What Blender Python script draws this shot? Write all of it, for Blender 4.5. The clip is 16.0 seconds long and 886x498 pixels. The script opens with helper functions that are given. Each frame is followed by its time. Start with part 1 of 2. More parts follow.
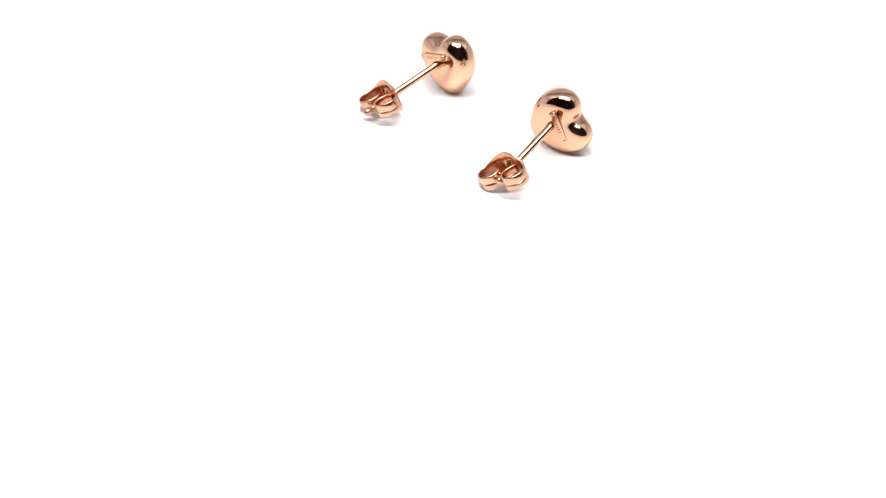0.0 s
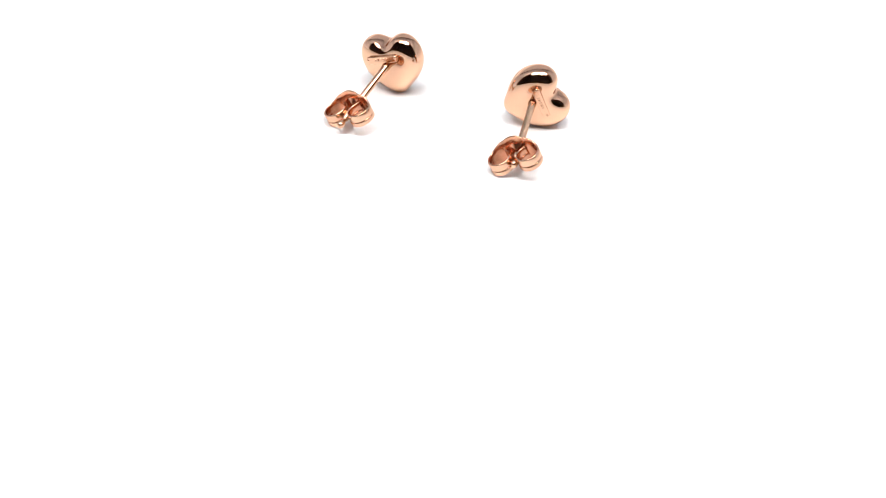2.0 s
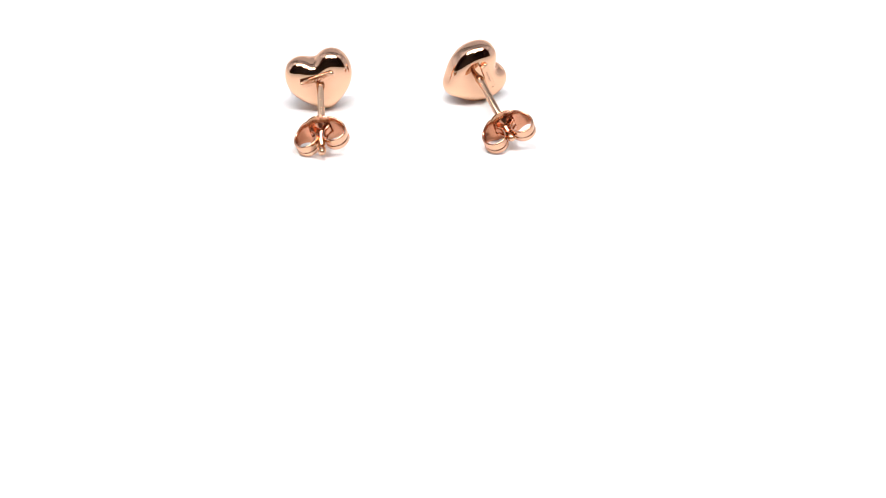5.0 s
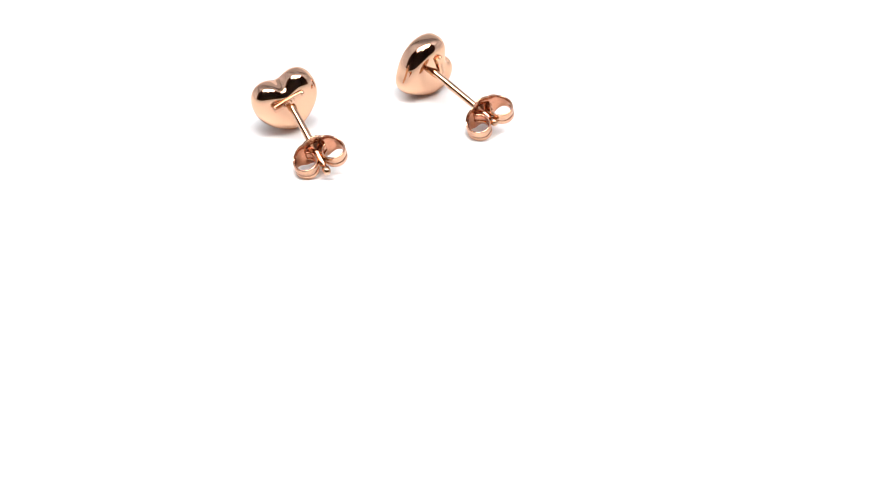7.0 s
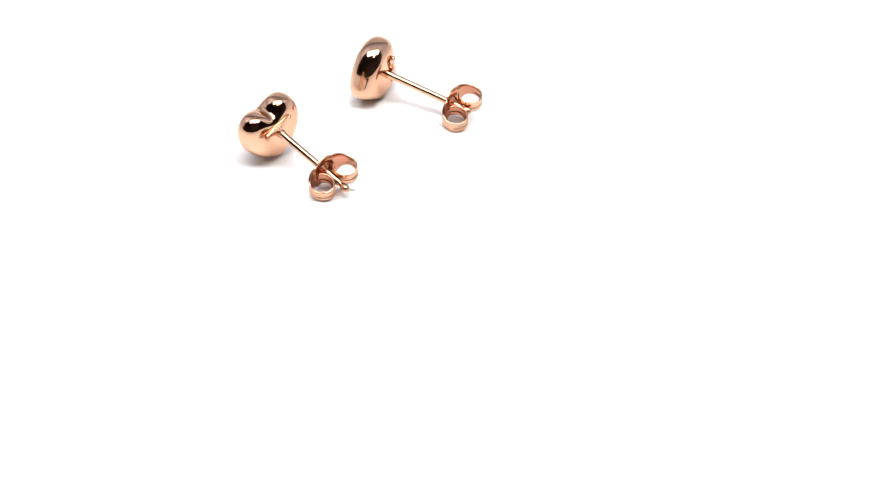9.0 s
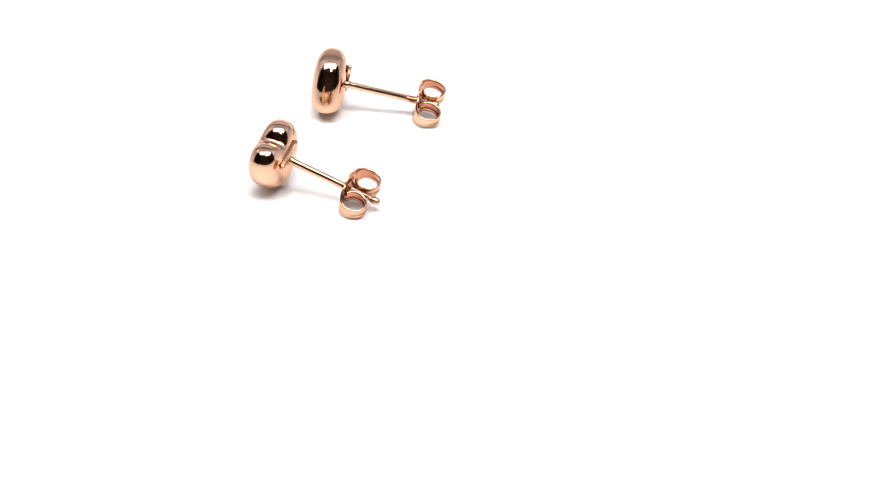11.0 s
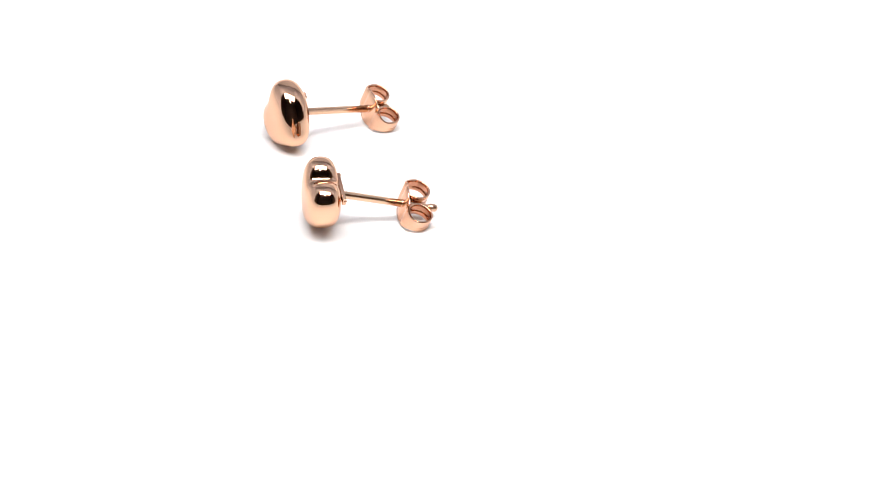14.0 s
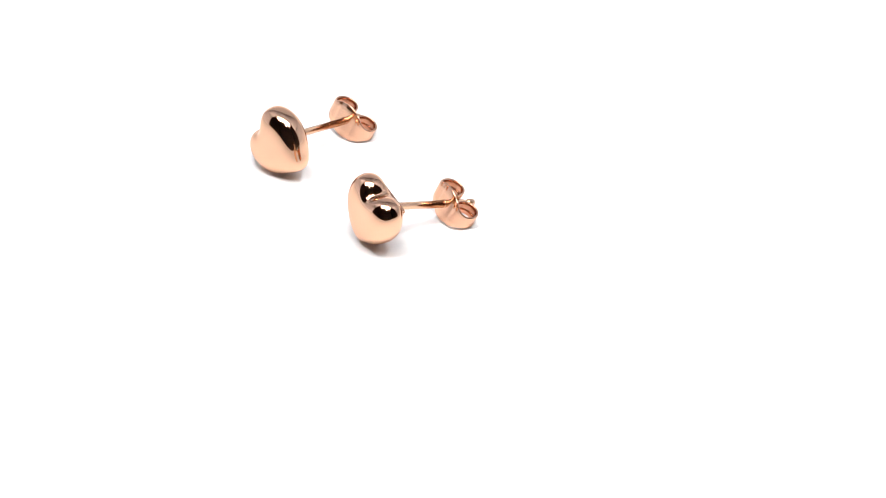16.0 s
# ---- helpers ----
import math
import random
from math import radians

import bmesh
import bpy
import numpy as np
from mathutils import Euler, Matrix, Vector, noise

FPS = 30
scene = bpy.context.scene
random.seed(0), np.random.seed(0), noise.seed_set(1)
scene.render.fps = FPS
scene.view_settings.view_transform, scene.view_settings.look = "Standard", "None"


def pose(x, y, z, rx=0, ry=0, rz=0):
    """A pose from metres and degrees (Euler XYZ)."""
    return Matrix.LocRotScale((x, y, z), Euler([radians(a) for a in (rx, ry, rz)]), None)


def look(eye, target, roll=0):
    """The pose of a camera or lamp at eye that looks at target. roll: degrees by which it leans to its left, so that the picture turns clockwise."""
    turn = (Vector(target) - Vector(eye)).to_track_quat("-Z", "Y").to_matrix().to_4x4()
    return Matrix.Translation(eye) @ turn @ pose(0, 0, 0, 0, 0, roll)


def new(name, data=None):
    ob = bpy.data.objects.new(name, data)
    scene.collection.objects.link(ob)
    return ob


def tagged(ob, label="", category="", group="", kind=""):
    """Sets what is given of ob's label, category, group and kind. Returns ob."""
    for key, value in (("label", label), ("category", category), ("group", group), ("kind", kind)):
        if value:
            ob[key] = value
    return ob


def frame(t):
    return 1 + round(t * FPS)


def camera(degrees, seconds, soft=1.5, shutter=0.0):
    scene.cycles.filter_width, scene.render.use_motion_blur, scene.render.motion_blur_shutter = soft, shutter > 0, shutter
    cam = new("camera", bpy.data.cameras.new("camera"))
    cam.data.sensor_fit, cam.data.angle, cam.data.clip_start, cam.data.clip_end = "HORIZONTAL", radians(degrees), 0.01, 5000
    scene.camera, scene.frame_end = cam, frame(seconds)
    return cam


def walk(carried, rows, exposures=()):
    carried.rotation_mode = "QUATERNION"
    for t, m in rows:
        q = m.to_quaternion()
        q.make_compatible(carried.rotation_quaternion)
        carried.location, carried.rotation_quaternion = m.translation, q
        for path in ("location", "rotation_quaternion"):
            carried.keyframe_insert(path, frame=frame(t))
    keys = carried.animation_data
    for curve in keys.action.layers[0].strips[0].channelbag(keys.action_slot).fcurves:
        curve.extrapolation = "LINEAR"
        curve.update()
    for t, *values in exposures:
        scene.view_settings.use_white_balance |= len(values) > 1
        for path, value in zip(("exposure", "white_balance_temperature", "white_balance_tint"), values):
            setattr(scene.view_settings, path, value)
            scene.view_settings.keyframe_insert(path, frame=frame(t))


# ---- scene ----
MM = 0.001
RATE = 10.779  # degrees per second, anticlockwise from above

# camera: stands still before the light tent
cam = camera(21.6, 16.0, soft=0.9)
EYE = look((0.00815, -0.2094, 0.12625), (0.00231, -0.0002, -0.01049), 1.354)
walk(cam, [(0.0, EYE), (16.0, EYE)])

# ---- light ----
scene.view_settings.exposure = 0.29
world = bpy.data.worlds.new("dim_room")
scene.world = world
world.use_nodes = True
world.node_tree.nodes["Background"].inputs[0].default_value = (0.9, 0.93, 1.0, 1)
world.node_tree.nodes["Background"].inputs[1].default_value = 0.02
LAMP_STRENGTH = 11.1


# ---- materials ----
def material(name, color, rough, metal=0.0, vary=0.06, scale=40.0, fine=900.0, bump=0.02, depth=0.0001, rough_vary=0.06):
    """Principled surface with two scales of variation in colour, gloss and relief."""
    m = bpy.data.materials.new(name)
    m.use_nodes = True
    nt = m.node_tree
    b = nt.nodes["Principled BSDF"]
    tc = nt.nodes.new("ShaderNodeTexCoord")
    n1 = nt.nodes.new("ShaderNodeTexNoise")
    n1.inputs["Scale"].default_value = scale
    n1.inputs["Detail"].default_value = 4
    n2 = nt.nodes.new("ShaderNodeTexNoise")
    n2.inputs["Scale"].default_value = fine
    n2.inputs["Detail"].default_value = 3
    for n in (n1, n2):
        nt.links.new(tc.outputs["Object"], n.inputs["Vector"])
    ramp = nt.nodes.new("ShaderNodeMapRange")
    ramp.inputs["From Min"].default_value, ramp.inputs["From Max"].default_value = 0.3, 0.7
    ramp.inputs["To Min"].default_value, ramp.inputs["To Max"].default_value = 1 - vary, 1.0
    nt.links.new(n1.outputs["Fac"], ramp.inputs["Value"])
    mix = nt.nodes.new("ShaderNodeMix")
    mix.data_type, mix.blend_type = "RGBA", "MULTIPLY"
    mix.inputs[0].default_value = 1.0
    mix.inputs[6].default_value = (*color, 1)
    nt.links.new(ramp.outputs[0], mix.inputs[7])
    nt.links.new(mix.outputs[2], b.inputs["Base Color"])
    r = nt.nodes.new("ShaderNodeMapRange")
    r.inputs["From Min"].default_value, r.inputs["From Max"].default_value = 0.3, 0.7
    r.inputs["To Min"].default_value, r.inputs["To Max"].default_value = max(0.02, rough - rough_vary), rough + rough_vary
    nt.links.new(n2.outputs["Fac"], r.inputs["Value"])
    nt.links.new(r.outputs[0], b.inputs["Roughness"])
    b.inputs["Metallic"].default_value = metal
    if metal:  # rose gold keeps its tint towards grazing angles
        b.inputs["Specular Tint"].default_value = (0.88, 0.76, 0.69, 1)
    if bump:
        bp = nt.nodes.new("ShaderNodeBump")
        bp.inputs["Strength"].default_value = bump
        bp.inputs["Distance"].default_value = depth
        nt.links.new(n2.outputs["Fac"], bp.inputs["Height"])
        nt.links.new(bp.outputs[0], b.inputs["Normal"])
    return m


GOLD = (0.79, 0.49, 0.33)
M_HEART = material("polished_rose_gold", GOLD, 0.06, 1.0, 0.04, 300, 2500, 0.03, 0.00002, 0.02)
M_WIRE = material("drawn_rose_gold_wire", (0.78, 0.50, 0.33), 0.13, 1.0, 0.06, 500, 4000, 0.08, 0.00003, 0.04)
M_CLUTCH = material("stamped_rose_gold_sheet", (0.78, 0.465, 0.315), 0.14, 1.0, 0.08, 600, 3500, 0.08, 0.00004, 0.04)
# unpolished inner faces; darker, redder colour paints in their shade and gold-on-gold bounce
M_INNER_SHADED = material("unpolished_rose_gold_shaded", (0.66, 0.31, 0.19), 0.22, 1.0, 0.08, 1500, 5000, 0.12, 0.00005, 0.06)
M_TAB = material("buffed_rose_gold", (0.77, 0.465, 0.31), 0.17, 1.0, 0.05, 700, 2500, 0.03, 0.00002, 0.03)
M_MARK = material("struck_marks", (0.75, 0.455, 0.305), 0.19, 1.0, 0.1, 900, 4000, 0.1, 0.00003, 0.05)
M_DISC = material("white_glossy_plastic", (0.88, 0.88, 0.875), 0.2, 0.0, 0.02, 30, 1500, 0.02, 0.00002, 0.04)
M_SHEET = material("white_backdrop_sheet", (0.84, 0.84, 0.84), 0.7, 0.0, 0.03, 12, 700, 0.03, 0.00005, 0.08)
M_CLOTH = material("pale_grey_tent_fabric", (0.51, 0.51, 0.555), 0.85, 0.0, 0.05, 15, 900, 0.1, 0.0001, 0.05)
M_HOUSING = material("black_lamp_housing", (0.03, 0.03, 0.032), 0.45, 0.0, 0.1, 30, 900, 0.05, 0.0001, 0.08)
M_TABLE = material("dark_wooden_table", (0.10, 0.06, 0.04), 0.5, 0.0, 0.4, 8, 200, 0.1, 0.0003, 0.1)
M_ROOM = material("dim_room_paint", (0.36, 0.26, 0.22), 0.8, 0.0, 0.1, 3, 90, 0.05, 0.0005, 0.05)


def glowing(name, strength):
    m = bpy.data.materials.new(name)
    m.use_nodes = True
    b = m.node_tree.nodes["Principled BSDF"]
    b.inputs["Base Color"].default_value = (0.7, 0.7, 0.7, 1)
    b.inputs["Emission Color"].default_value = (1.0, 0.985, 0.985, 1)
    b.inputs["Emission Strength"].default_value = strength
    return m


M_GLOW = glowing("lamp_diffuser", LAMP_STRENGTH)


# ---- mesh helpers ----
def part(name, bm, mat, parent=None, label="", smooth=True):
    me = bpy.data.meshes.new(name)
    bmesh.ops.recalc_face_normals(bm, faces=bm.faces)
    bm.to_mesh(me)
    bm.free()
    me.materials.append(mat)
    for p in me.polygons:
        p.use_smooth = smooth
    ob = new(name, me)
    ob.parent = parent
    return tagged(ob, label=label)


def box(bm, lo, hi, bevel=0.0, m=None):
    """A box from corner lo to corner hi with rounded edges."""
    made = bmesh.ops.create_cube(bm, size=1.0)["verts"]
    c, d = [(a + b) / 2 for a, b in zip(lo, hi)], [b - a for a, b in zip(lo, hi)]
    bmesh.ops.transform(bm, matrix=Matrix.Translation(c) @ Matrix.Diagonal((*d, 1)), verts=made)
    if bevel:
        edges = list({e for v in made for e in v.link_edges})
        out = bmesh.ops.bevel(bm, geom=edges, offset=bevel, segments=3, affect="EDGES", profile=0.5)
        made = list({v for f in out["faces"] for v in f.verts} | {v for v in made if v.is_valid})
    if m:
        bmesh.ops.transform(bm, matrix=m, verts=made)
    return bm


def lathe(profile, segments=32):
    """Surface of revolution about z from (radius, z) pairs; radius 0 closes an end."""
    bm = bmesh.new()
    rings = []
    for r, z in profile:
        if r <= 0:
            rings.append([bm.verts.new((0, 0, z))])
        else:
            rings.append([bm.verts.new((r * math.cos(2 * math.pi * k / segments), r * math.sin(2 * math.pi * k / segments), z)) for k in range(segments)])
    for a, b in zip(rings, rings[1:]):
        for k in range(segments):
            j = (k + 1) % segments
            if len(a) == 1:
                bm.faces.new((a[0], b[k], b[j]))
            elif len(b) == 1:
                bm.faces.new((a[k], a[j], b[0]))
            else:
                bm.faces.new((a[k], a[j], b[j], b[k]))
    return bm


# ---- light tent, table and room ----
SHEET_Z = -6 * MM

turntable = part("turntable", lathe([(0, 0), (0.121, 0), (0.1225, -0.0003), (0.1235, -0.001), (0.124, -0.002), (0.124, -0.0045), (0.1235, -0.0056), (0.12, -0.006), (0, -0.006)], 160), M_DISC)
for p in turntable.data.polygons:
    p.use_smooth = abs(p.normal.z) < 0.99
tagged(turntable, "round white glossy plastic turntable disc turning slowly", "turntable")

# white paper sheet with a swept-up back
bm = bmesh.new()
prof = [(-0.42, SHEET_Z)] + [(0.16 + 0.06 * math.sin(a), SHEET_Z + 0.06 - 0.06 * math.cos(a)) for a in [i * math.pi / 2 / 12 for i in range(13)]] + [(0.22, 0.09)]
back = [(y + 0.0008, z - 0.0008) for y, z in prof]
loops = [[bm.verts.new((x, y, z)) for y, z in prof + back[::-1]] for x in (-0.216, 0.216)]
for k in range(len(loops[0])):
    j = (k + 1) % len(loops[0])
    bm.faces.new((loops[0][k], loops[0][j], loops[1][j], loops[1][k]))
tagged(part("backdrop_sheet", bm, M_SHEET, smooth=False), "seamless white paper sheet curving up behind the turntable", "backdrop sheet", kind="structure")

# unseen lower lining, added to soften reflections: fabric that sweeps up into both side walls
for name, side in (("added_lining_west", -1), ("added_lining_east", 1)):
    bm = bmesh.new()
    prof = [(0.126 + r * math.sin(a), SHEET_Z + 0.0912 - r * math.cos(a)) for r, steps in ((0.0896, range(17)), (0.0888, range(16, -1, -1))) for a in [i * math.pi / 2 / 16 for i in steps]]
    ends = [[bm.verts.new((side * x, y, z)) for x, z in prof] for y in (-0.028, 0.205)]
    for k in range(34):
        j = (k + 1) % 34
        bm.faces.new((ends[0][k], ends[0][j], ends[1][j], ends[1][k]))
    for e in ends:
        for k in range(16):
            bm.faces.new((e[k], e[k + 1], e[32 - k], e[33 - k]))
    tagged(part(name, bm, M_CLOTH, smooth=False), "added pale grey fabric lining swept up into the tent's side to soften reflections", "tent lining", kind="structure")

# tent: fabric walls that round over into a vaulted roof
SPRING, CROWN = 0.12, 0.35
for name, lo, hi in (("wall_west", (-0.226, -0.028, SHEET_Z - 0.002), (-0.22, 0.24, SPRING)), ("wall_east", (0.22, -0.028, SHEET_Z - 0.002), (0.226, 0.24, SPRING)), ("wall_north", (-0.22, 0.232, SHEET_Z - 0.002), (0.22, 0.24, CROWN - 0.002))):
    tagged(part(name, box(bmesh.new(), lo, hi), M_CLOTH, smooth=False), "pale grey fabric wall of the open light tent", "tent wall", kind="structure")
bm = bmesh.new()
arch = []
for out in (0.0, 0.006):
    for k in range(49):
        a = math.pi * (k if out == 0 else 48 - k) / 48
        c, q = math.cos(a), math.sin(a)
        arch.append(((0.22 + out) * math.copysign(abs(c) ** 0.72, c), SPRING + (CROWN - SPRING + out) * q**0.72))
ends = [[bm.verts.new((x, y, z)) for x, z in arch] for y in (-0.028, 0.24)]
for k in range(98):
    j = (k + 1) % 98
    bm.faces.new((ends[0][k], ends[0][j], ends[1][j], ends[1][k]))
for k in range(48):
    for e in ends:
        bm.faces.new((e[k], e[k + 1], e[96 - k], e[97 - k]))
vault = part("ceiling", bm, M_CLOTH)
for p in vault.data.polygons:
    p.use_smooth = abs(p.normal.y) < 0.5
tagged(vault, "pale grey fabric roof of the light tent, rounded into its walls", "tent roof", kind="structure")

# LED lamp under the front of the roof
LAMP = look((0.0, -0.105, 0.31), (0, 0.0, 0.0))
lamp = new("led_panel_lamp")
lamp.matrix_world = LAMP
tagged(lamp, "small LED panel lamp with white diffuser under the tent roof", "lamp")
part("housing", box(bmesh.new(), (-0.195, -0.035, 0.003), (0.195, 0.085, 0.016), 0.002), M_HOUSING, lamp, "black plastic housing")
part("diffuser", box(bmesh.new(), (-0.19, -0.03, -0.001), (0.19, 0.08, 0.003), 0.0008), M_GLOW, lamp, "glowing white diffuser")
part("end_light", box(bmesh.new(), (0.012, -0.095, -0.001), (0.047, -0.0365, 0.006), 0.0008), M_GLOW, lamp, "narrow glowing end piece under the panel")

# table and room round the tent
tagged(part("table_top", box(bmesh.new(), (-0.7, -0.6, SHEET_Z - 0.037), (0.7, 0.5, SHEET_Z - 0.003), 0.004), M_TABLE), "dark wooden table top under the light tent", "table", kind="structure")
for name, lo, hi in (("floor", (-0.9, -0.8, -0.82), (0.9, 0.8, -0.78)), ("wall_south", (-0.9, -0.9, -0.78), (0.9, -0.8, 1.1)), ("room_wall_north", (-0.9, 0.8, -0.78), (0.9, 0.9, 1.1)), ("room_wall_east", (0.9, -0.8, -0.78), (1.0, 0.8, 1.1)), ("room_wall_west", (-1.0, -0.8, -0.78), (-0.9, 0.8, 1.1)), ("room_ceiling", (-0.9, -0.8, 1.1), (0.9, 0.8, 1.2))):
    tagged(part(name, box(bmesh.new(), lo, hi), M_ROOM, smooth=False), "plain dim painted room surface", "room", kind="structure")


# ---- earrings ----
def blend(a, b, k):
    """Smooth union of two distances."""
    h = np.maximum(k - np.abs(a - b), 0) / k
    return np.minimum(a, b) - h * h * k / 4


LOBE, BULGE, TIP_Y = (1.784, 0.984), (2.794, -0.876), -3.004  # one side's spine
LOBE_R, TIP_R, BODY_R = 1.866, 1.179, 2.0
PUFF, ROUND, LIFT = 2.02, 0.42, 0.9  # half thickness, how full the cheeks are, and how far the lobes rise to it
MID = np.array([0.0, -0.4])
HEART_SIZE = np.array([0.958, 0.966, 0.887])
CLUTCH_SIZE = Matrix.Diagonal((0.984, 0.94, 0.956, 1))


def heart_radius(ways):
    """Radius of the heart's outline from MID, in millimetres, along unit ways in the plane; the notch is towards +y."""
    u = np.linspace(0, 1, 40)
    r = LOBE_R + (TIP_R - LOBE_R) * u**1.3
    lo, hi = np.zeros(len(ways)), np.full(len(ways), 6.0)
    for _ in range(30):
        m = (lo + hi) / 2
        q = MID + ways * m[:, None]
        sides = []
        for s in (-1, 1):
            cx = s * ((1 - u) ** 2 * LOBE[0] + 2 * u * (1 - u) * BULGE[0])
            cy = (1 - u) ** 2 * LOBE[1] + 2 * u * (1 - u) * BULGE[1] + u * u * TIP_Y
            sides.append((np.hypot(q[:, 0:1] - cx, q[:, 1:2] - cy) - r).min(1))
        d = np.minimum(blend(sides[0], sides[1], 0.5 + 0.35 * np.clip(q[:, 1], 0, 1)), np.hypot(q[:, 0], q[:, 1] + 0.6) - BODY_R)
        lo, hi = np.where(d < 0, m, lo), np.where(d < 0, hi, m)
    return lo


def swell_terms(xy, notch_y):
    """Harmonic functions that are even in x."""
    w = (xy[:, 1] - MID[1] + 1j * xy[:, 0]) / 4
    return np.stack([(w**n).real for n in range(19)] + [np.log(np.hypot(xy[:, 0], xy[:, 1] - notch_y - k)) for k in (0.35, 0.8, 1.6)], 1)


def heart_mesh():
    """A heart outline blown up like a cushion (the height of a loaded membrane over it), skinned along rays from the middle."""
    a = np.linspace(0, math.pi, 72)
    ways = np.stack([np.sin(a), np.cos(a)], 1)
    rim = MID + ways * heart_radius(ways)[:, None]
    ny = rim[0, 1]
    wt = np.ones((72, 1))
    wt[0] = wt[-1] = 2
    t = swell_terms(rim, ny) * wt
    co = np.linalg.solve(t.T @ t + 1e-5 * np.eye(t.shape[1]), t.T @ ((rim**2).sum(1) / 4 * wt[:, 0]))
    swell = lambda xy: swell_terms(xy, ny) @ co - (xy**2).sum(1) / 4
    top = swell(np.stack([np.zeros(30), np.linspace(-2, 1, 30)], 1)).max()

    nu, nv = 160, 96
    dirs = [(0, 0, 1)]
    for j in range(1, nv):
        th = math.pi * j / nv
        dirs += [(math.sin(th) * math.cos(2 * math.pi * i / nu), math.sin(th) * math.sin(2 * math.pi * i / nu), math.cos(th)) for i in range(nu)]
    dirs.append((0, 0, -1))
    d = np.array(dirs)
    flat = np.hypot(d[:, 0], d[:, 1])
    way = np.where(flat[:, None] > 1e-6, d[:, :2] / np.maximum(flat, 1e-9)[:, None], (0, 1))
    lo, hi = np.zeros(len(d)), np.minimum(heart_radius(way) * 1.02 / np.maximum(flat, 1e-6), 6.0)
    for _ in range(40):
        m = (lo + hi) / 2
        h = swell(MID + d[:, :2] * m[:, None])
        s = np.clip(h / top, 0, 1)
        inside = (h > 0) & (np.abs(d[:, 2] * m) < PUFF * (s * (1 + LIFT * (1 - s))) ** ROUND)
        lo, hi = np.where(inside, m, lo), np.where(inside, hi, m)
    pts = (np.append(MID, 0) + d * lo[:, None]) * HEART_SIZE * MM
    bm = bmesh.new()
    v = [bm.verts.new(p) for p in pts]
    ring = lambda j, i: v[1 + (j - 1) * nu + i % nu]
    for i in range(nu):
        bm.faces.new((v[0], ring(1, i), ring(1, i + 1)))
        bm.faces.new((v[-1], ring(nv - 1, i + 1), ring(nv - 1, i)))
        for j in range(1, nv - 1):
            bm.faces.new((ring(j, i), ring(j + 1, i), ring(j + 1, i + 1), ring(j, i + 1)))
    for _ in range(6):
        bmesh.ops.smooth_vert(bm, verts=bm.verts, factor=0.4, use_axis_x=True, use_axis_y=True, use_axis_z=True)
    return bm


def ribbon(path, halves, thick, groove=(), lead=(0, 0), inner=1):
    """A bent strip of sheet: path of (x, z) with half heights along y; rounded long edges, groove: how deep a line is pressed into both faces, row by row.
    lead: rows at the start and the end that only give the direction of the next. inner: the side, 1 or -1, that takes the second material."""
    n = len(path)
    bm = bmesh.new()
    rows = []
    for i, ((x, z), h) in enumerate(zip(path, halves)):
        a, b = path[max(i - 1, 0)], path[min(i + 1, n - 1)]
        tx, tz = b[0] - a[0], b[1] - a[1]
        l = math.hypot(tx, tz) or 1
        nx, nz = -tz / l * thick / 2, tx / l * thick / 2
        e = min(thick * 0.4, h * 0.3)
        up = [-h + e, -0.45 * h, -0.25, -0.2, -0.15, -0.1, -0.05, 0.5 * h, h - e]
        g = groove[i] if groove else 0.0
        face = [1 + 0.15 * g] * 3 + [1 - 0.3 * g, 1 - 0.75 * g, 1 - 0.3 * g] + [1] * 3
        sect = [(f, y) for f, y in zip(face, up)] + [(0.7, h - e * 0.3), (0, h), (-0.7, h - e * 0.3)]
        sect += [(-f, y) for f, y in zip(face[::-1], up[::-1])] + [(-0.7, -h + e * 0.3), (0, -h), (0.7, -h + e * 0.3)]
        if i < lead[0] or i >= n - lead[1]:
            continue
        rows.append([bm.verts.new(((x + nx * f) * MM, y * MM, (z + nz * f) * MM)) for f, y in sect])
    m = len(rows[0])
    for a, b in zip(rows, rows[1:]):
        for k in range(m):
            f = bm.faces.new((a[k], a[(k + 1) % m], b[(k + 1) % m], b[k]))
            f.material_index = int(k < 8 if inner > 0 else 12 <= k < 20)
    if not lead[1]:
        bm.faces.new(rows[-1][::-1])
    return bm


SCROLL_X, SCROLL_Z, SCROLL_RX, SCROLL_RZ = 1.60, 1.52, 1.25, 1.42
SHEET = 0.23


def scroll_point(u):
    """u from 0 where the curl leaves the plate to 1 at its free end beside the post: place and half height."""
    a = math.radians(-104 + 312 * u)
    r = 1 - 0.07 * u - 0.35 * max(0.0, u - 0.95)
    return (SCROLL_X + SCROLL_RX * r * math.cos(a), SCROLL_Z + SCROLL_RZ * r * math.sin(a)), 0.80 + 0.91 * (0.5 + 0.5 * math.cos(math.pi * min(1.0, (u + 0.06) / 0.34)))


def plate_mesh():
    """Front plate of the clutch: a tall middle that narrows and bends back into both curls."""
    half = [((0.19 * k, 0.144 * (k / 6) ** 4), 1.93 - 0.0085 * k * k) for k in range(0, 7)] + [scroll_point(0.02 * k) for k in range(0, 16)]
    left = [((-x, z), h) for (x, z), h in half[:0:-1]]
    rows = left + half
    bm = ribbon([p for p, h in rows], [h for p, h in rows], SHEET, (), (1, 1))
    for v in bm.verts:  # the upper half stands a little taller
        if v.co.y > 0:
            v.co.y *= 1 + 0.14 * max(0.0, 1 - (v.co.x / (2.3 * MM)) ** 2)
    return bm


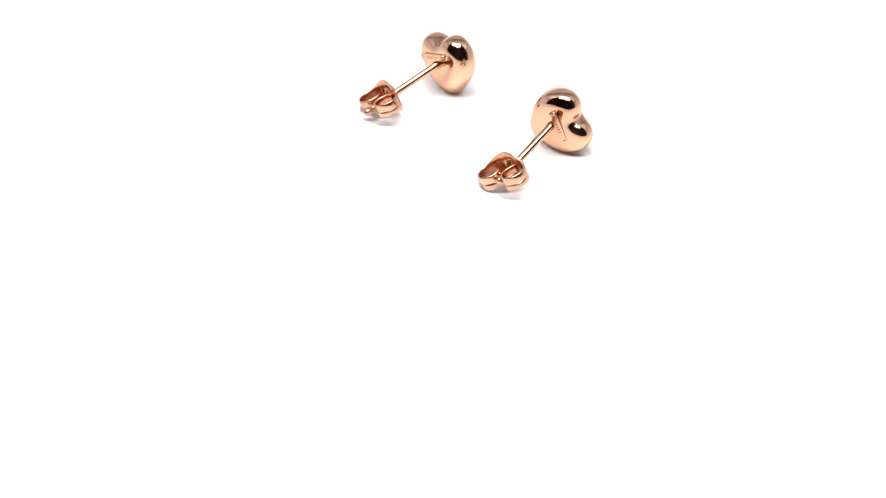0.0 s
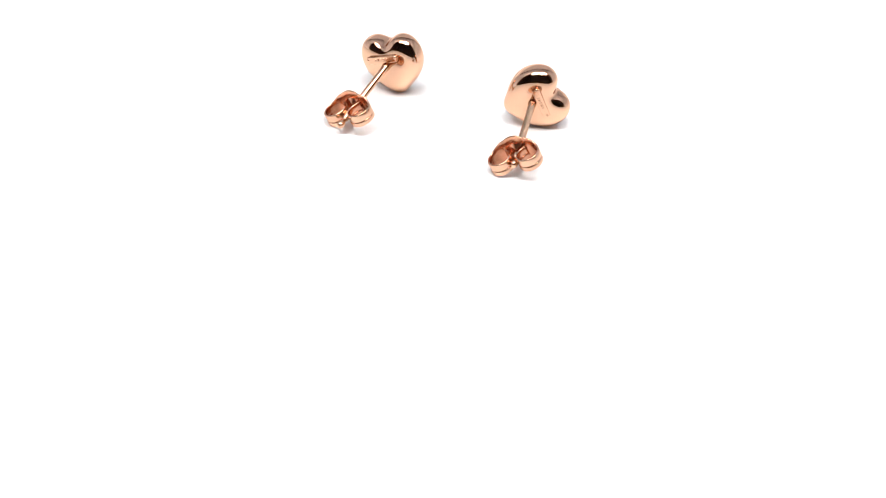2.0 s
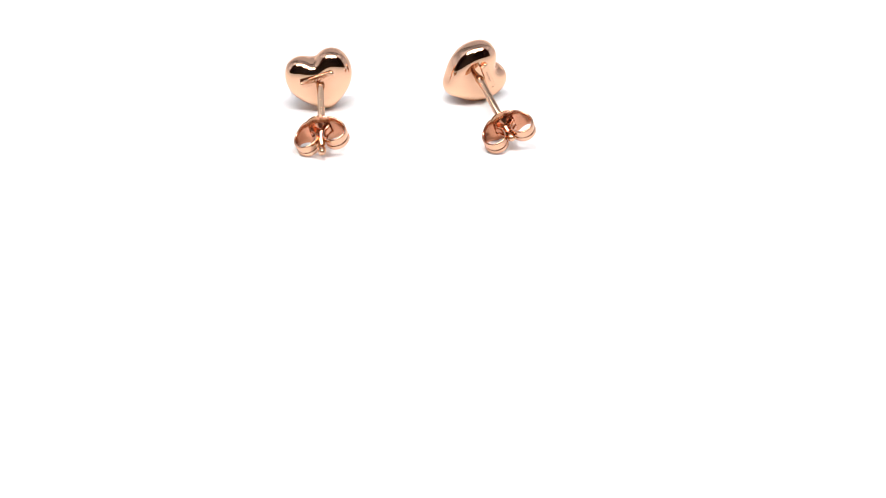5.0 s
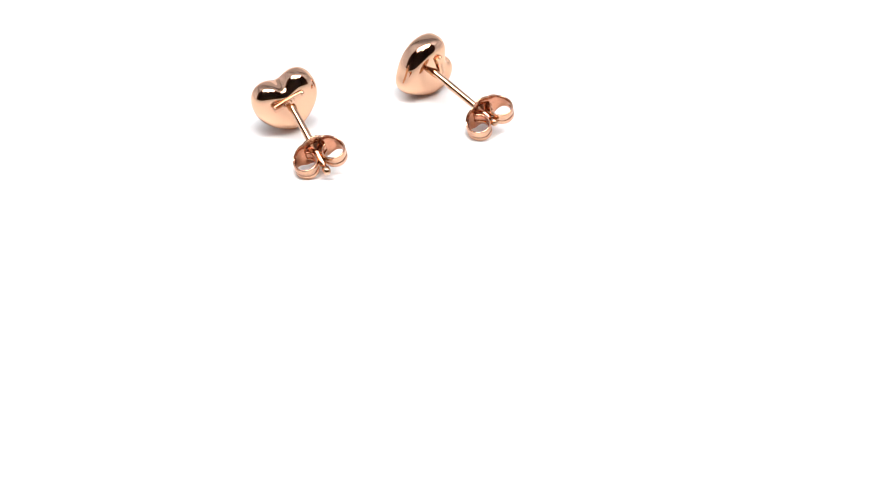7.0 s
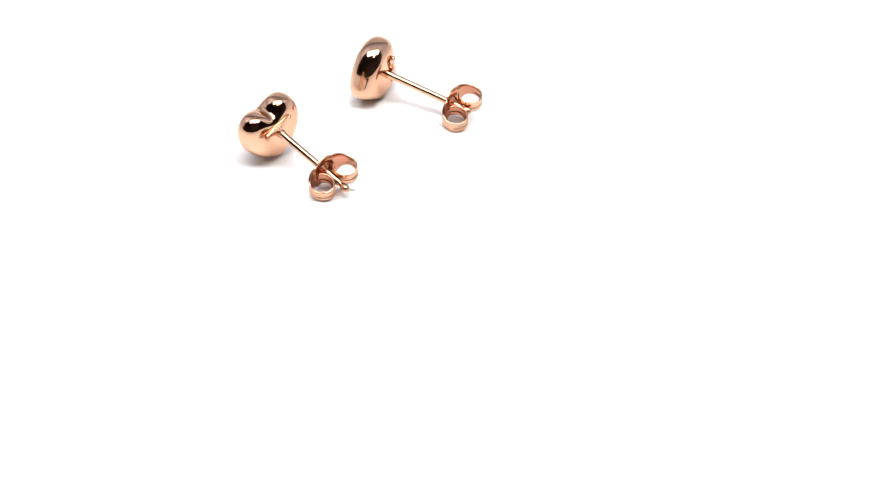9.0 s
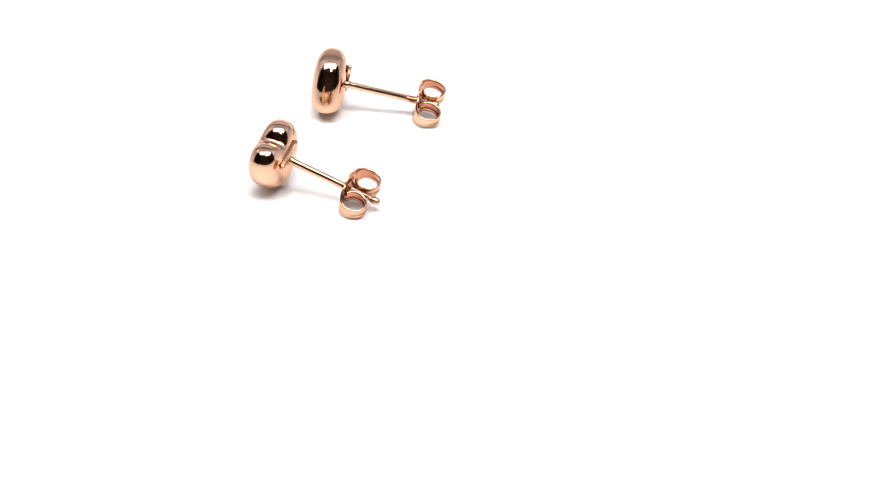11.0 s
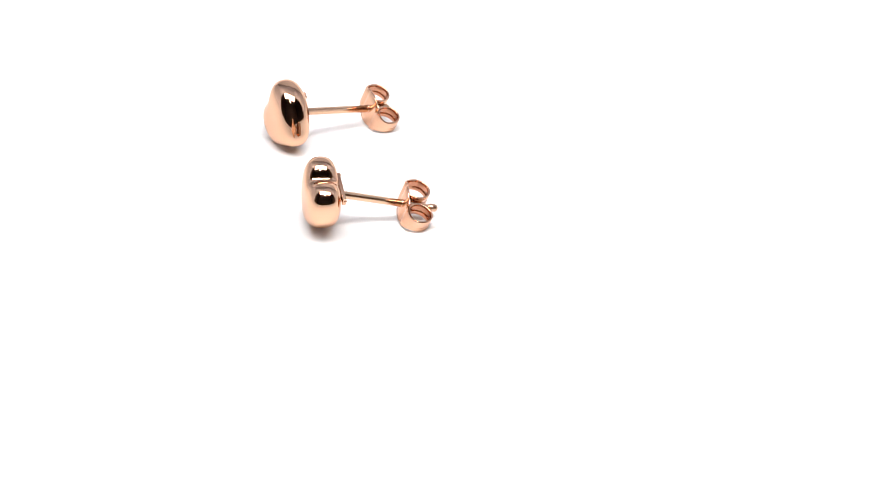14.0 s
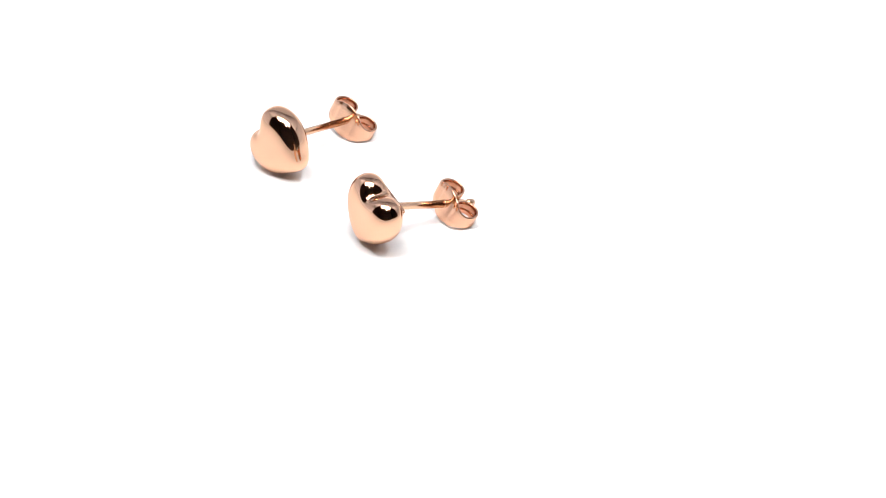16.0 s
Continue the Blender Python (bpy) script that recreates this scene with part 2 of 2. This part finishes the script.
def loop_mesh(side):
    """One curl of the clutch, from the plate's bend round to the post."""
    rows = [scroll_point(0.28 + 0.016 * (k - 1)) for k in range(54)]
    return ribbon([(side * x, z) for (x, z), h in rows], [h for p, h in rows], SHEET, [min(1.0, max(0, k - 1) / 8) for k in range(54)], (1, 0), side)


def burr_mesh():
    """Torn rim that the punched hole leaves on the rear of the plate: four bent lips round the post."""
    n, prof = 48, [(1.15, 0.10, 0.0), (0.98, 0.20, 0.04), (0.80, 0.34, 0.10), (0.62, 0.50, 0.16), (0.50, 0.58, 0.18), (0.42, 0.46, 0.10), (0.40, 0.10, 0.0)]
    bm = bmesh.new()
    rings = []
    for r, z, w in prof:
        ring = []
        for k in range(n):
            a = 2 * math.pi * k / n
            lip = 0.5 + 0.5 * math.cos(4 * a + 0.6)
            ring.append(bm.verts.new(((r + 0.5 * w * lip) * math.cos(a) * MM, (r + 0.5 * w * lip) * math.sin(a) * MM, (z - w * (1 - lip)) * MM)))
        rings.append(ring)
    for a, b in zip(rings, rings[1:]):
        for k in range(n):
            bm.faces.new((a[k], a[(k + 1) % n], b[(k + 1) % n], b[k]))
    return bm


def earring(heart_at, clutch_at, clutch_turn, mirror):
    ob = new("heart_earring")
    heart = part("heart", heart_mesh(), M_HEART, ob, "polished puffed rose-gold heart")
    heart.matrix_local = heart_at
    # hallmark tab across the cleft of the back
    bm = box(bmesh.new(), (-1.78 * MM, -0.42 * MM, -0.22 * MM), (1.78 * MM, 0.42 * MM, 0.17 * MM), 0.06 * MM)
    tab = part("hallmark_tab", bm, M_TAB, ob, "small flat stamped tab")
    tab.matrix_local = pose(-0.12 * mirror * MM, 0.95 * MM, (-0.24 - 0.02 * mirror) * MM, -14, 4 + 4 * mirror, 0)
    for i in range(5):
        w = (0.06, 0.11, 0.08, 0.11, 0.06)[i]
        bm = box(bmesh.new(), (-w * MM, -0.15 * MM, 0), (w * MM, 0.15 * MM, 0.008 * MM))
        mark = part("stamp_mark", bm, M_MARK, tab)
        mark.location = ((-0.75 + 0.34 * i) * MM, 0, 0.166 * MM)
    for side, size in ((mirror, 0.25), (-mirror, 0.19)):
        ball = [(size * math.sin(math.pi * k / 8) * MM, -size * math.cos(math.pi * k / 8) * MM) for k in range(1, 8)]
        bead = part("tab_bead", lathe([(0, -size * MM)] + ball + [(0, size * MM)], 16), M_HEART, tab, "solder bead at the tab's end")
        bead.location = (1.70 * side * MM, 0.1 * MM, 0.05 * MM)
    # post with soldered root, grip groove and rounded tip
    r = 0.385
    prof = [(0, -0.9), (0.46, -0.9), (0.47, 0.0), (0.44, 0.14), (r, 0.26), (r, 8.75), (r - 0.06, 8.83), (r - 0.11, 8.92), (r - 0.12, 9.05), (r - 0.11, 9.18), (r - 0.05, 9.27), (r + 0.01, 9.36), (r + 0.02, 9.85), (r - 0.06, 10.05), (r - 0.2, 10.15), (0, 10.18)]
    part("post", lathe([(a * MM, z * MM) for a, z in prof], 24), M_WIRE, ob, "straight round earring post")
    # butterfly clutch
    sized = lambda bm: bmesh.ops.transform(bm, matrix=CLUTCH_SIZE, verts=bm.verts) or bm
    clutch = part("clutch", sized(plate_mesh()), M_CLUTCH, ob, "pressed rose-gold butterfly clutch")
    clutch.matrix_local = pose(0, 0, clutch_at * MM, 0, 0, clutch_turn)
    clutch.data.materials.append(M_INNER_SHADED)
    for s in (-1, 1):
        part("scroll", sized(loop_mesh(s)), M_CLUTCH, clutch).data.materials.append(M_INNER_SHADED)
    part("collar", lathe([(a * MM, z * MM) for a, z in [(0.375, -0.20), (0.43, -0.22), (0.46, -0.17), (0.46, 0.25), (0.375, 0.3), (0.375, -0.20)]], 24), M_CLUTCH, clutch)
    part("punched_burr", burr_mesh(), M_INNER_SHADED, clutch, "ragged rim of the punched hole")
    return ob


def posed(root, x, y, z):
    """Matrix from a root in millimetres and three axes."""
    m = Matrix((x, y, z)).transposed().to_4x4()
    m = m.to_quaternion().to_matrix().to_4x4()
    return Matrix.Translation(Vector(root) * MM) @ m


UPRIGHT = posed((0.574, 14.744, 3.666), (0.5745, -0.7611, 0.3012), (-0.3878, 0.071, 0.919), (-0.7208, -0.6448, -0.2543))
ROLLED = posed((13.18, 2.723, 3.449), (0.3854, -0.0318, -0.9222), (0.764, -0.5494, 0.3382), (-0.5174, -0.8349, -0.1875))
upright = tagged(earring(pose(-0.154 * MM, -0.107 * MM, -2.004 * MM, -9.26, 3.7, -1.11), 6.479, 0.2, 1), "polished rose-gold heart stud standing nearly upright on its tip", "earring", "pair of heart earrings")
rolled = tagged(earring(pose(0.43 * MM, 0.307 * MM, -1.981 * MM, -2.77, -4.58, 5.04), 7.637, 91.2, -1), "polished rose-gold heart stud rolled over on its side", "earring", "pair of heart earrings")
upright.matrix_world, rolled.matrix_world = UPRIGHT, ROLLED


def motions():
    """The disc turns, and carries both earrings round."""
    times = [0.5 * i for i in range(33)]
    for thing, start in ((turntable, Matrix.Identity(4)), (upright, UPRIGHT), (rolled, ROLLED)):
        walk(thing, [(t, pose(0, 0, 0, 0, 0, RATE * t) @ start) for t in times])


motions()
